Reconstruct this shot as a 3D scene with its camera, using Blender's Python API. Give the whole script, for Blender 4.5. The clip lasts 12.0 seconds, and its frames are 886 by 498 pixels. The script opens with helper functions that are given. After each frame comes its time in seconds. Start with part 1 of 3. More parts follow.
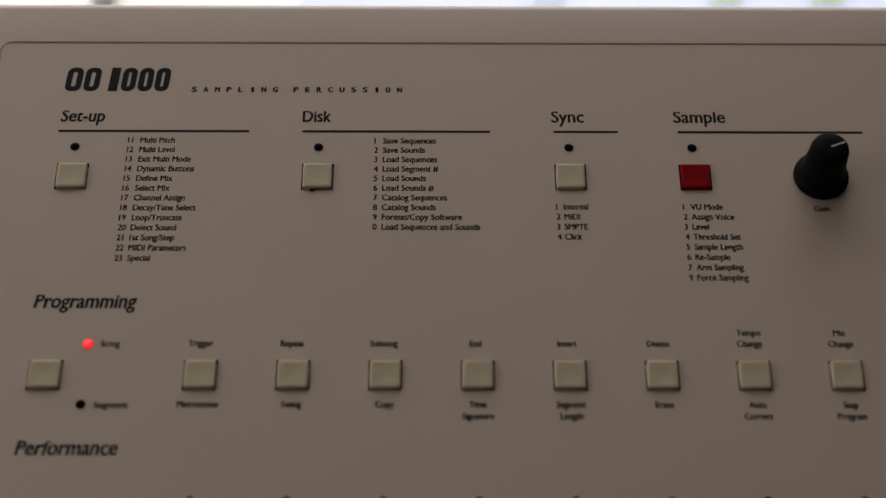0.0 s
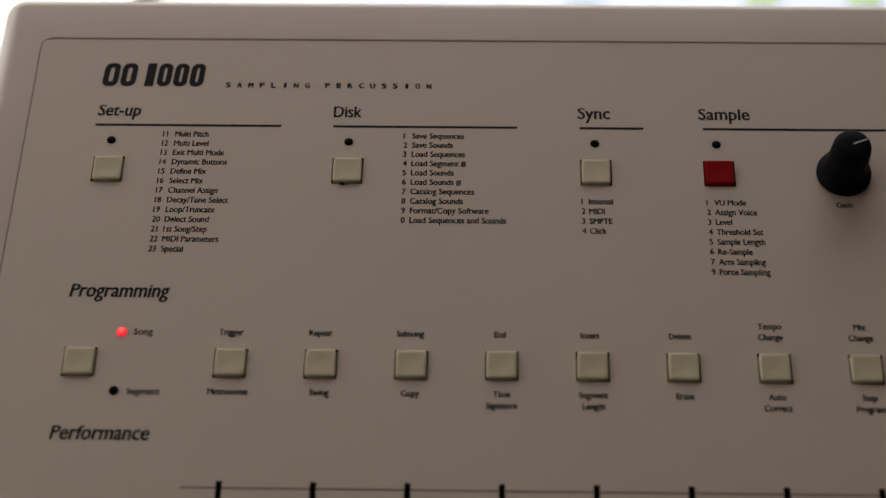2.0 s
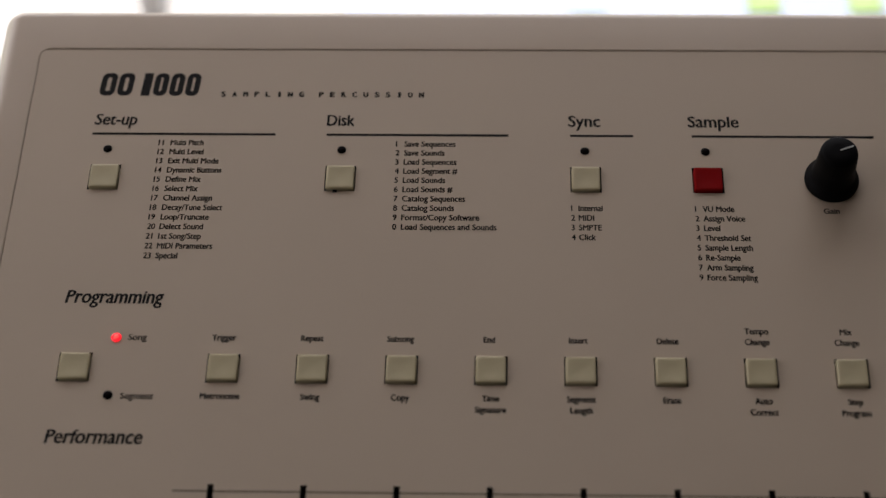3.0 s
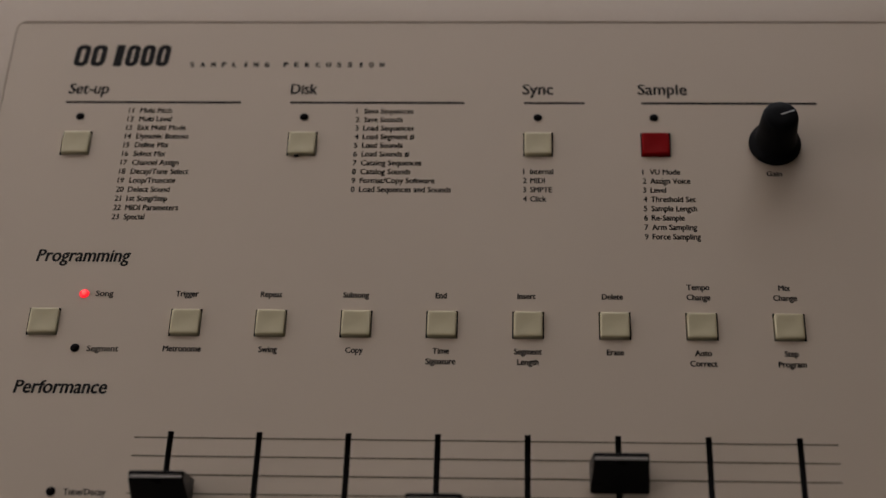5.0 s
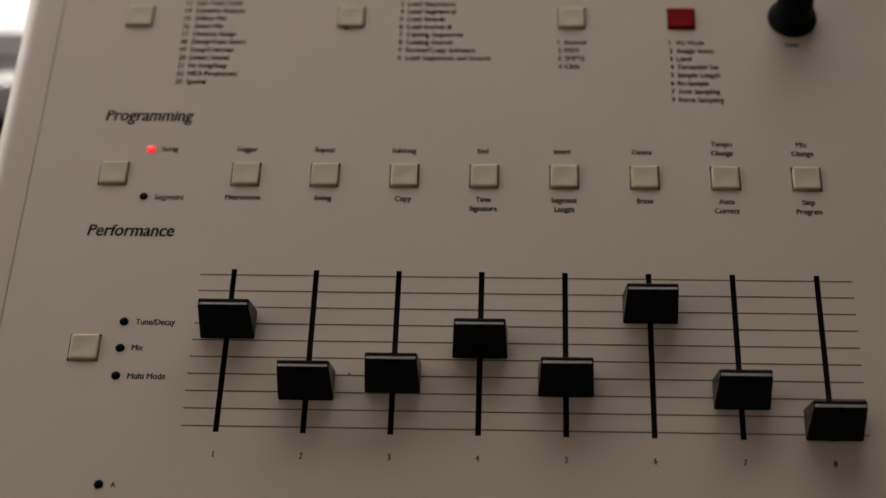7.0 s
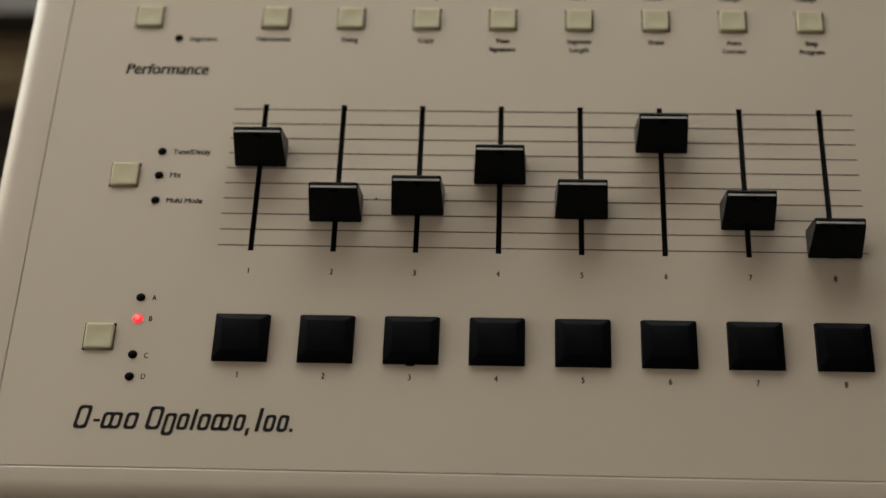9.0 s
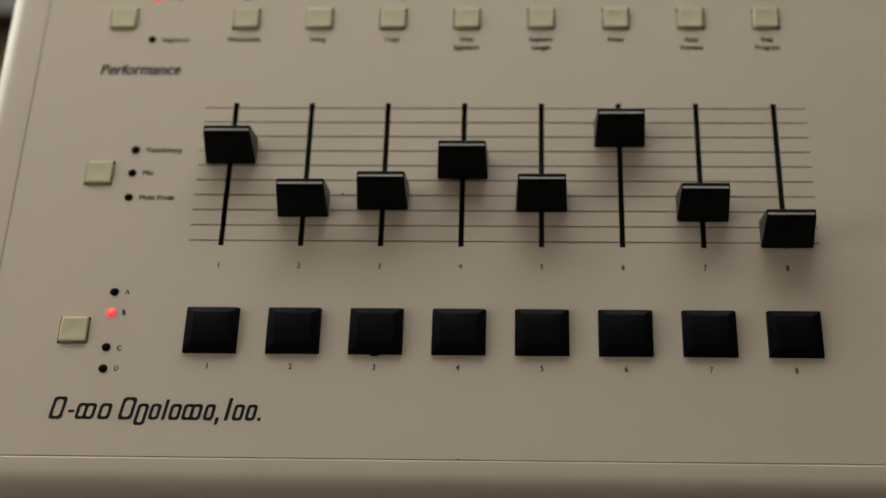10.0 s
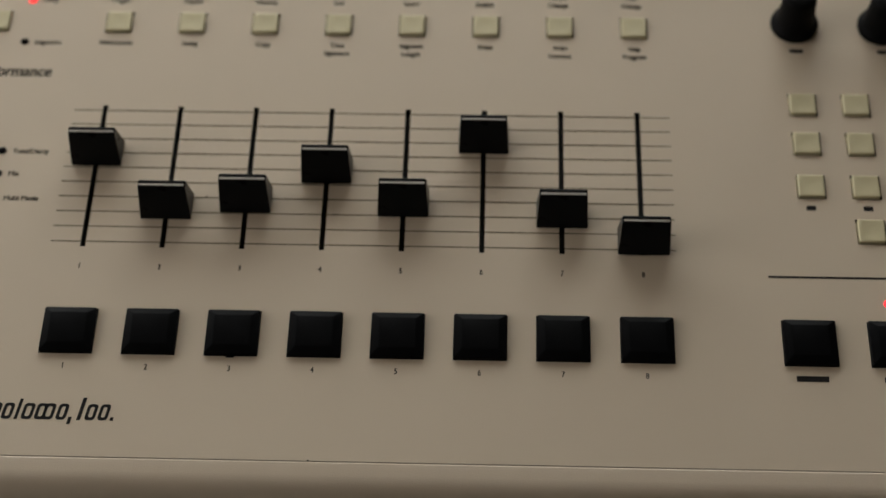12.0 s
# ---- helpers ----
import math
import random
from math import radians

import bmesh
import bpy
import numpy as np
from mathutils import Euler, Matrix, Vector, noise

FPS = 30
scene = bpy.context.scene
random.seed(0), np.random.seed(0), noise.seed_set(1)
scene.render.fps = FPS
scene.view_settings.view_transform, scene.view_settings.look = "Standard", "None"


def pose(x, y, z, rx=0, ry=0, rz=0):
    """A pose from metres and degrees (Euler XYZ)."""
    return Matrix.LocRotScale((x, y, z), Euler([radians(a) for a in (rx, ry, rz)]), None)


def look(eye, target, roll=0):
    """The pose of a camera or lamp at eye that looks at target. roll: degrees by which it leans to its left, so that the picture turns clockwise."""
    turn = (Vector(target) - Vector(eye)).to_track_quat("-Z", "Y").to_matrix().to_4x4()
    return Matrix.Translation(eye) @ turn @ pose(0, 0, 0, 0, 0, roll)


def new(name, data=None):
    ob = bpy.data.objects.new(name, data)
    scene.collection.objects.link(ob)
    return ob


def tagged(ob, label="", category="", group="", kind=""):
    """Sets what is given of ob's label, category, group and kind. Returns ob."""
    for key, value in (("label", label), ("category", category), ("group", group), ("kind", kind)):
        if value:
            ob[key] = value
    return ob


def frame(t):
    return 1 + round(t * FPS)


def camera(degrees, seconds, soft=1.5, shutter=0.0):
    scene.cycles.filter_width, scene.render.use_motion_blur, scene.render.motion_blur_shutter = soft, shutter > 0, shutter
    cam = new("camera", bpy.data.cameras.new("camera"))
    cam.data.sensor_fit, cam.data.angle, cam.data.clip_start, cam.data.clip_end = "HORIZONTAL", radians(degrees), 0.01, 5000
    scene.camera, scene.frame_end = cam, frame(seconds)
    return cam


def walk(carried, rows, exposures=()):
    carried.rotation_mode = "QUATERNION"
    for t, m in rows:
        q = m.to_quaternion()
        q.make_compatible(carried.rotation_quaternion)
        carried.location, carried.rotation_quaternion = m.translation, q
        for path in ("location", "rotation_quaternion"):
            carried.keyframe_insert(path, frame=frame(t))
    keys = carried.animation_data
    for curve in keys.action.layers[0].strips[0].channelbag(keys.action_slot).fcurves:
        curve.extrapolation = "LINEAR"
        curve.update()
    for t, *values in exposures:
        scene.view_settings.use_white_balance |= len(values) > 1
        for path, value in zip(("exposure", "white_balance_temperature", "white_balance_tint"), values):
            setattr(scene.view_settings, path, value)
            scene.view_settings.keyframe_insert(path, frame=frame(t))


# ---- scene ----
# All lengths of the machine are in millimetres on its panel: x to the right, y away from the player, z out of the panel.
MM = 0.001
SLOPE = 12.0                                     # the panel's slope on its table
DECK = pose(0, 0, 0.8186, SLOPE)                 # panel frame in the room

cam = camera(29.09, 12.0)
cam.data.dof.use_dof = True
cam.data.dof.focus_distance = 0.511
cam.data.dof.aperture_fstop = 7.2
# seconds, eye (metres) and turn (degrees) in the panel frame
PATH = [
    (0.0, 0.06279, -0.18180, 0.41619, 31.964, -0.445, -0.162),
    (0.5, 0.06472, -0.19803, 0.43077, 32.332, -0.176, 0.410),
    (1.0, 0.06612, -0.19860, 0.43425, 31.903, 0.210, 0.494),
    (1.5, 0.06646, -0.19359, 0.42788, 32.141, 0.233, 0.848),
    (2.0, 0.06843, -0.18958, 0.42224, 32.125, 0.642, 1.005),
    (2.5, 0.07398, -0.18883, 0.42165, 32.272, 1.017, 0.711),
    (2.7, 0.07559, -0.18968, 0.42433, 32.359, 1.164, 0.995),
    (4.3, 0.09044, -0.21346, 0.43138, 33.389, 1.416, 1.665),
    (4.5, 0.09449, -0.21011, 0.43285, 32.856, 1.476, 1.697),
    (5.0, 0.09943, -0.21795, 0.43377, 33.018, 2.005, 1.730),
    (5.5, 0.10393, -0.23457, 0.44398, 34.161, 2.490, 1.953),
    (6.0, 0.09880, -0.25192, 0.44437, 34.531, 2.524, 2.144),
    (6.5, 0.09749, -0.26663, 0.44211, 34.117, 2.527, 1.856),
    (7.0, 0.08661, -0.27948, 0.44161, 33.220, 1.716, 1.857),
    (7.2, 0.08429, -0.28274, 0.44153, 32.993, 1.706, 2.076),
    (8.8, 0.07855, -0.32749, 0.44365, 32.348, 1.235, 1.728),
    (9.0, 0.08098, -0.33045, 0.44373, 32.014, 1.597, 1.947),
    (9.5, 0.08726, -0.33554, 0.45220, 31.184, 1.591, 2.771),
    (10.0, 0.09512, -0.33782, 0.45741, 31.686, 2.058, 1.643),
    (10.5, 0.10666, -0.33813, 0.45657, 31.977, 2.592, 1.342),
    (11.0, 0.11198, -0.34227, 0.45704, 32.418, 1.917, 1.263),
    (11.5, 0.12115, -0.34431, 0.45851, 32.426, 1.925, 1.167),
    (12.0, 0.12959, -0.34261, 0.45691, 32.317, 0.835, 1.622),
]
EXPOSURES = [(0.0, -0.48, 6660, 13), (1.0, -0.45, 6660, 13), (2.5, -0.30, 6660, 13), (4.5, -0.28, 6660, 13), (5.5, -0.16, 6680, 13), (6.0, -0.19, 6690, 13), (6.5, -0.16, 6690, 12), (7.0, -0.11, 6700, 11), (8.8, 0.56, 6820, 1), (12.0, 0.60, 6820, 1)]
walk(cam, [(t, DECK @ pose(x, y, z, a, b, c)) for t, x, y, z, a, b, c in PATH], EXPOSURES)

# ---------------------------------------------------------------- light
world = bpy.data.worlds.new("sky")
scene.world = world
world.use_nodes = True
wn = world.node_tree.nodes
sky = wn.new("ShaderNodeTexSky")
sky.sky_type = "NISHITA"
sky.sun_disc = False
sky.sun_elevation = radians(71)
sky.sun_rotation = radians(0)
world.node_tree.links.new(sky.outputs[0], wn["Background"].inputs[0])
wn["Background"].inputs[1].default_value = 0.10

WIN_X0, WIN_X1, WIN_Z0, WIN_Z1, WIN_Y = -1.60, 0.46, 0.62, 1.70, 0.50
SIDE_Y0, SIDE_Y1, SIDE_Z0, SIDE_Z1, SIDE_X = -1.05, 0.42, 0.75, 1.95, -1.80   # the second window, in the west wall


def window_light(name, wide, high, energy, color, eye, target):
    lamp = bpy.data.lights.new(name, "AREA")
    lamp.shape, lamp.size, lamp.size_y, lamp.energy, lamp.color = "RECTANGLE", wide, high, energy, color
    new(name, lamp).matrix_world = look(eye, target)


mid_x, mid_z = (WIN_X0 + WIN_X1) / 2, (WIN_Z0 + WIN_Z1) / 2
window_light("window_daylight", WIN_X1 - WIN_X0 - 0.1, WIN_Z1 - WIN_Z0 - 0.1, 4.7, (1.0, 0.765, 0.585), (mid_x, WIN_Y + 0.13, mid_z), (mid_x, -1, mid_z))
mid_y, mid_z = (SIDE_Y0 + SIDE_Y1) / 2, (SIDE_Z0 + SIDE_Z1) / 2
window_light("side_window_daylight", SIDE_Y1 - SIDE_Y0 - 0.1, SIDE_Z1 - SIDE_Z0 - 0.1, 11.8, (0.915, 0.83, 0.815), (SIDE_X - 0.02, mid_y, mid_z), (1, mid_y, mid_z))

# the sun stands high behind the window wall and reaches the sill alone
sun = bpy.data.lights.new("sun", "SUN")
sun.energy, sun.angle, sun.color = 3.8, radians(0.5), (1.0, 0.97, 0.94)
new("sun", sun).matrix_world = look((0, 3 * math.cos(radians(71)), 3 * math.sin(radians(71))), (0, 0, 0))

# ---------------------------------------------------------------- materials


def material(name, color, rough=0.5, metal=0.0, spread=0.08, scale=60.0, fine=900.0, bump=0.05, gloss=0.5):
    """Principled surface with broad blotches, fine grain and a slight relief, in metres of the object."""
    m = bpy.data.materials.new(name)
    m.use_nodes = True
    n, l = m.node_tree.nodes, m.node_tree.links
    p = n["Principled BSDF"]
    p.inputs["Roughness"].default_value = rough
    p.inputs["Metallic"].default_value = metal
    p.inputs["Specular IOR Level"].default_value = gloss
    co = n.new("ShaderNodeTexCoord")
    broad, grain = n.new("ShaderNodeTexNoise"), n.new("ShaderNodeTexNoise")
    broad.inputs["Scale"].default_value, broad.inputs["Detail"].default_value = scale, 4
    grain.inputs["Scale"].default_value, grain.inputs["Detail"].default_value = fine, 3
    l.new(co.outputs["Object"], broad.inputs["Vector"])
    l.new(co.outputs["Object"], grain.inputs["Vector"])
    mix = n.new("ShaderNodeMix")
    mix.data_type = "RGBA"
    mix.inputs[6].default_value = (*[c * (1 - spread) for c in color], 1)
    mix.inputs[7].default_value = (*[min(1, c * (1 + spread)) for c in color], 1)
    add = n.new("ShaderNodeMath")
    add.operation = "MULTIPLY_ADD"
    add.inputs[1].default_value = 0.35
    l.new(grain.outputs[0], add.inputs[0])
    half = n.new("ShaderNodeMath")
    half.operation = "MULTIPLY"
    half.inputs[1].default_value = 0.65
    l.new(broad.outputs[0], half.inputs[0])
    l.new(half.outputs[0], add.inputs[2])
    l.new(add.outputs[0], mix.inputs[0])
    l.new(mix.outputs[2], p.inputs["Base Color"])
    r = n.new("ShaderNodeMapRange")
    r.inputs["To Min"].default_value, r.inputs["To Max"].default_value = max(0.02, rough - 0.08), min(1, rough + 0.08)
    l.new(broad.outputs[0], r.inputs[0])
    l.new(r.outputs[0], p.inputs["Roughness"])
    b = n.new("ShaderNodeBump")
    b.inputs["Strength"].default_value = bump
    b.inputs["Distance"].default_value = 0.0004
    l.new(grain.outputs[0], b.inputs["Height"])
    l.new(b.outputs[0], p.inputs["Normal"])
    return m


def glowing(name, color, strength, base):
    m = bpy.data.materials.new(name)
    m.use_nodes = True
    p = m.node_tree.nodes["Principled BSDF"]
    p.inputs["Base Color"].default_value = (*base, 1)
    p.inputs["Roughness"].default_value = 0.2
    p.inputs["Emission Color"].default_value = (*color, 1)
    p.inputs["Emission Strength"].default_value = strength
    return m


def wood(name, dark, light, rough=0.5, scale=9.0):
    m = bpy.data.materials.new(name)
    m.use_nodes = True
    n, l = m.node_tree.nodes, m.node_tree.links
    p = n["Principled BSDF"]
    p.inputs["Roughness"].default_value = rough
    co, mp, w = n.new("ShaderNodeTexCoord"), n.new("ShaderNodeMapping"), n.new("ShaderNodeTexNoise")
    mp.inputs["Scale"].default_value = (1.0, 14.0, 14.0)
    w.inputs["Scale"].default_value, w.inputs["Detail"].default_value = scale, 6
    l.new(co.outputs["Object"], mp.inputs[0])
    l.new(mp.outputs[0], w.inputs["Vector"])
    ramp = n.new("ShaderNodeValToRGB")
    ramp.color_ramp.elements[0].color, ramp.color_ramp.elements[1].color = (*dark, 1), (*light, 1)
    ramp.color_ramp.elements[0].position, ramp.color_ramp.elements[1].position = 0.35, 0.68
    l.new(w.outputs[0], ramp.inputs[0])
    l.new(ramp.outputs[0], p.inputs["Base Color"])
    b = n.new("ShaderNodeBump")
    b.inputs["Strength"].default_value, b.inputs["Distance"].default_value = 0.15, 0.001
    l.new(w.outputs[0], b.inputs["Height"])
    l.new(b.outputs[0], p.inputs["Normal"])
    return m


M_PANEL = material("warm_grey_panel_paint", (0.60, 0.495, 0.376), 0.55, spread=0.06, scale=22, fine=2600, bump=0.07)
M_CASE = material("warm_grey_case_plastic", (0.60, 0.495, 0.382), 0.32, gloss=0.85, spread=0.035, scale=25, fine=2200, bump=0.08)
M_CREAM = material("cream_key_plastic", (0.57, 0.50, 0.31), 0.5, spread=0.06, scale=90, fine=3000)
M_RED = material("red_key_plastic", (0.26, 0.0035, 0.004), 0.5, gloss=0.04, spread=0.06, scale=90, fine=3000)
M_RIDGE = material("pale_ridge_highlight", (0.33, 0.30, 0.26), 0.45, spread=0.15, scale=200, fine=2500, bump=0.03, gloss=0.4)
M_BLACK = material("black_cap_plastic", (0.0055, 0.0058, 0.0068), 0.3, gloss=0.10, spread=0.25, scale=120, fine=2500, bump=0.08)
M_PAD = material("black_pad_rubber", (0.0032, 0.0032, 0.0038), 0.4, gloss=0.035, spread=0.25, scale=150, fine=2500, bump=0.08)
M_KNOB = material("black_knob_plastic", (0.0045, 0.0045, 0.005), 0.55, gloss=0.05, spread=0.25, scale=150, fine=2500, bump=0.1)
M_HOLE = material("matte_black_and_gap_shade", (0.006, 0.006, 0.006), 0.8, spread=0.3)
M_INK = material("black_screen_ink", (0.017, 0.0155, 0.015), 0.7, gloss=0.1, spread=0.25, scale=300, fine=4000, bump=0.0)
M_LINE = material("grey_screen_ink", (0.16, 0.135, 0.095), 0.7, gloss=0.1, spread=0.2, scale=300, fine=4000, bump=0.0)
M_WHITE = material("white_ink", (0.55, 0.55, 0.53), 0.5, spread=0.05)
M_LED_OFF = material("dark_led_lens", (0.005, 0.004, 0.004), 0.4, spread=0.2, bump=0.0, gloss=0.03)
M_LED_ON = glowing("lit_red_led", (1.0, 0.022, 0.035), 1.25, (0.3, 0.01, 0.015))
M_SILL = material("white_gloss_paint", (0.80, 0.79, 0.77), 0.28, spread=0.03, scale=6, fine=300)
M_WALL = material("tan_wall_paint", (0.23, 0.21, 0.19), 0.8, spread=0.04, scale=3, fine=200)
M_CEIL = material("pale_ceiling_paint", (0.50, 0.475, 0.45), 0.85, spread=0.03, scale=2, fine=150)
M_FLOOR = wood("dark_floor_wood", (0.042, 0.032, 0.026), (0.10, 0.078, 0.062), 0.45, 4)
M_TABLE = wood("brown_table_wood", (0.06, 0.035, 0.02), (0.14, 0.085, 0.05), 0.4, 9)
M_DARKWOOD = wood("dark_panel_wood", (0.030, 0.022, 0.016), (0.075, 0.055, 0.038), 0.55, 6)
M_TANWOOD = wood("tan_shelf_wood", (0.30, 0.22, 0.12), (0.46, 0.35, 0.21), 0.5, 9)

# ---------------------------------------------------------------- mesh helpers


def mesh_from(name, verts, faces, mat, smooth=False):
    me = bpy.data.meshes.new(name)
    me.from_pydata([tuple(v) for v in verts], [], faces)
    me.materials.append(mat)
    if smooth:
        me.shade_smooth()
    me.update()
    return me


def part(name, me, parent, at=(0, 0, 0), label="", turn=0.0):
    """Links a mesh as one object under a thing or a part; at is in metres of the parent."""
    ob = new(name, me)
    ob.parent = parent
    ob.matrix_basis = pose(*at, 0, 0, turn)
    if label:
        ob["label"] = label
    return ob


def finish(bm, name, mat, smooth=True, angle=35):
    bmesh.ops.recalc_face_normals(bm, faces=bm.faces)
    for f in bm.faces:
        f.smooth = smooth
    if smooth:
        for e in bm.edges:
            if len(e.link_faces) == 2 and e.calc_face_angle(0) > radians(angle):
                e.smooth = False
    me = bpy.data.meshes.new(name)
    bm.to_mesh(me)
    bm.free()
    me.materials.append(mat)
    return me


def box_mesh(name, size, mat, bevel=0.0, segments=2):
    """A box with its base centred on the origin."""
    bm = bmesh.new()
    bmesh.ops.create_cube(bm, size=1.0)
    for v in bm.verts:
        v.co = Vector((v.co.x * size[0], v.co.y * size[1], (v.co.z + 0.5) * size[2]))
    if bevel:
        bmesh.ops.bevel(bm, geom=list(bm.edges), offset=bevel, segments=segments, affect="EDGES", profile=0.5)
    return finish(bm, name, mat)


def loop_mesh(name, loops, mat, cap=True, closed_bottom=False, angle=35):
    """Skins a list of equally long rings of points."""
    bm = bmesh.new()
    rings = [[bm.verts.new(p) for p in ring] for ring in loops]
    n = len(rings[0])
    for a, b in zip(rings, rings[1:]):
        for i in range(n):
            bm.faces.new((a[i], a[(i + 1) % n], b[(i + 1) % n], b[i]))
    if cap:
        bm.faces.new(rings[-1])
    if closed_bottom:
        bm.faces.new(list(reversed(rings[0])))
    return finish(bm, name, mat, True, angle)


def rounded(x0, x1, y0, y1, r, z=0.0, k=5):
    """A rounded rectangle as points, counter-clockwise, with k + 1 points a corner."""
    out = []
    for cx, cy, a0 in ((x1 - r, y1 - r, 0), (x0 + r, y1 - r, 90), (x0 + r, y0 + r, 180), (x1 - r, y0 + r, 270)):
        for i in range(k + 1):
            a = radians(a0 + 90 * i / k)
            out.append((cx + r * math.cos(a), cy + r * math.sin(a), z))
    return out


def mm(points):
    return [(x * MM, y * MM, z * MM) for x, y, z in points]


# ---------------------------------------------------------------- room
def slab(name, x0, x1, y0, y1, z0, z1, mat, label, bevel=0.0, parent=None, category="", kind="structure"):
    me = box_mesh(name, (x1 - x0, y1 - y0, z1 - z0), mat, bevel)
    ob = new(name, me)
    ob.location = ((x0 + x1) / 2, (y0 + y1) / 2, z0)
    if parent:
        ob.parent = parent
        if label:
            ob["label"] = label
        return ob
    return tagged(ob, label, category or name.split("_")[0], kind=kind)


RX0, RX1, RY0, WT = SIDE_X, 2.4, -3.2, 0.16
slab("floor", RX0 - WT, RX1 + WT, RY0 - WT, WIN_Y + 0.2, -0.12, 0.0, M_FLOOR, "dark brown wooden floor boards in shade", category="floor")
slab("ceiling", RX0 - WT, RX1 + WT, RY0 - WT, WIN_Y + 0.2, 2.55, 2.67, M_CEIL, "pale painted plain ceiling", category="ceiling")
slab("wall_west_pier_south", RX0 - WT, RX0, RY0, SIDE_Y0, 0, 2.55, M_WALL, "tan painted plain wall", category="wall")
slab("wall_west_pier_north", RX0 - WT, RX0, SIDE_Y1, WIN_Y, 0, 2.55, M_WALL, "tan painted plain wall", category="wall")
slab("wall_west_lintel", RX0 - WT, RX0, SIDE_Y0, SIDE_Y1, SIDE_Z1, 2.55, M_WALL, "tan painted wall over the side window", category="wall")
slab("wall_west_parapet", RX0 - WT, RX0, SIDE_Y0, SIDE_Y1, 0, SIDE_Z0, M_WALL, "tan painted wall under the side window", category="wall")
slab("wall_east", RX1, RX1 + WT, RY0, WIN_Y, 0, 2.55, M_WALL, "tan painted plain wall", category="wall")
slab("wall_south", RX0 - WT, RX1 + WT, RY0 - WT, RY0, 0, 2.55, M_WALL, "tan painted plain wall", category="wall")
# the window wall: a low dark-panelled part, two piers and a lintel round the opening
slab("wall_north_pier_west", RX0 - WT, WIN_X0, WIN_Y, WIN_Y + 0.2, 0, 2.55, M_WALL, "tan painted wall beside the window", category="wall")
slab("wall_north_pier_east", WIN_X1, RX1 + WT, WIN_Y, WIN_Y + 0.2, 0, 2.55, M_WALL, "tan painted wall beside the window", category="wall")
# unseen lintel; its height is chosen to keep the sun off the machine
slab("wall_north_lintel", WIN_X0, WIN_X1, WIN_Y, WIN_Y + 0.2, WIN_Z1, 2.55, M_WALL, "tan painted wall over the window", category="wall")
slab("wall_north_parapet", WIN_X0, WIN_X1, WIN_Y, WIN_Y + 0.2, 0, 0.578, M_WALL, "tan painted wall under the window", category="wall")
slab("wall_north_panelling", RX0, RX1, 0.43, WIN_Y - 0.003, 0, 0.543, M_DARKWOOD, "dark brown wooden panelling below the window sill", category="panelling")

window = tagged(new("window_1"), "bright window with white frame over a deep sill", "window", kind="structure")
slab("window_sill", RX0, RX1, 0.405, WIN_Y + 0.24, 0.582, 0.598, M_SILL, "white glossy deep window sill", 0.003, window)
slab("window_apron", RX0, RX1, 0.388, WIN_Y - 0.004, 0.548, 0.574, M_SILL, "white ledge under the sill", 0.004, window)
for x in (WIN_X0 + 0.01, -0.85, -0.118, WIN_X1 - 0.01):
    slab("window_post", x - 0.007, x + 0.007, WIN_Y - 0.012, WIN_Y + 0.02, 0.600, WIN_Z1 - 0.03, M_SILL, "", 0.004, window)
slab("window_rail", WIN_X0, WIN_X1, WIN_Y - 0.01, WIN_Y + 0.02, WIN_Z1 - 0.03, WIN_Z1, M_SILL, "", 0.004, window)
shelf = slab("shelf_board", RX0 + 0.2, -0.12, 0.385, 0.427, 0.478, 0.503, M_TANWOOD, "tan wooden shelf board below the window sill", 0.003, category="shelf", kind="thing")

M_SHEET = material("pale_blue_sill_tint", (0.58, 0.65, 0.86), 0.5, spread=0.05, scale=20, fine=400)
M_GREEN_GLINT = material("light_green_glint", (0.50, 0.74, 0.26), 0.4, spread=0.06, scale=40, fine=500)
# made-up thin sheet; its colour gives the bright sill a bluish tint
slab("paper_sheet", -0.01, 0.42, 0.416, 0.60, 0.598, 0.5995, M_SHEET, "added pale blue sheet that tints the window sill", 0.0003, category="paper", kind="thing")
M_CYAN_GLINT = material("pale_cyan_glint", (0.72, 0.88, 0.88), 0.35, spread=0.04, scale=40, fine=500)
# added discs that paint the blurred bright glints behind the case
for x, mat, label in ((0.228, M_GREEN_GLINT, "small added light green disc painting a blurred glint"), (0.285, M_GREEN_GLINT, "small added light green disc painting a blurred glint"), (0.128, M_CYAN_GLINT, "small added pale cyan disc painting a blurred glint")):
    lid = new("glint_disc", box_mesh("glint_disc", (0.019, 0.019, 0.0024), mat, 0.0011, 3))
    lid.location = (x, 0.504, 0.5996)
    tagged(lid, label, "lid", "lids on the sill")

# outdoors: sky-bright distance with a hedge low down
m_out = bpy.data.materials.new("bright_garden_distance")
m_out.use_nodes = True
on, ol = m_out.node_tree.nodes, m_out.node_tree.links
on.remove(on["Principled BSDF"])
em, oc, orp, ono, sep, mad = on.new("ShaderNodeEmission"), on.new("ShaderNodeTexCoord"), on.new("ShaderNodeValToRGB"), on.new("ShaderNodeTexNoise"), on.new("ShaderNodeSeparateXYZ"), on.new("ShaderNodeMath")
ono.inputs["Scale"].default_value = 1.3
mad.operation = "MULTIPLY_ADD"
mad.inputs[1].default_value = 1.2
ol.new(oc.outputs["Object"], ono.inputs["Vector"])
ol.new(oc.outputs["Object"], sep.inputs[0])
ol.new(ono.outputs[0], mad.inputs[0])
ol.new(sep.outputs["Z"], mad.inputs[2])
orp.color_ramp.elements[0].position, orp.color_ramp.elements[0].color = 0.45, (0.30, 0.52, 0.16, 1)
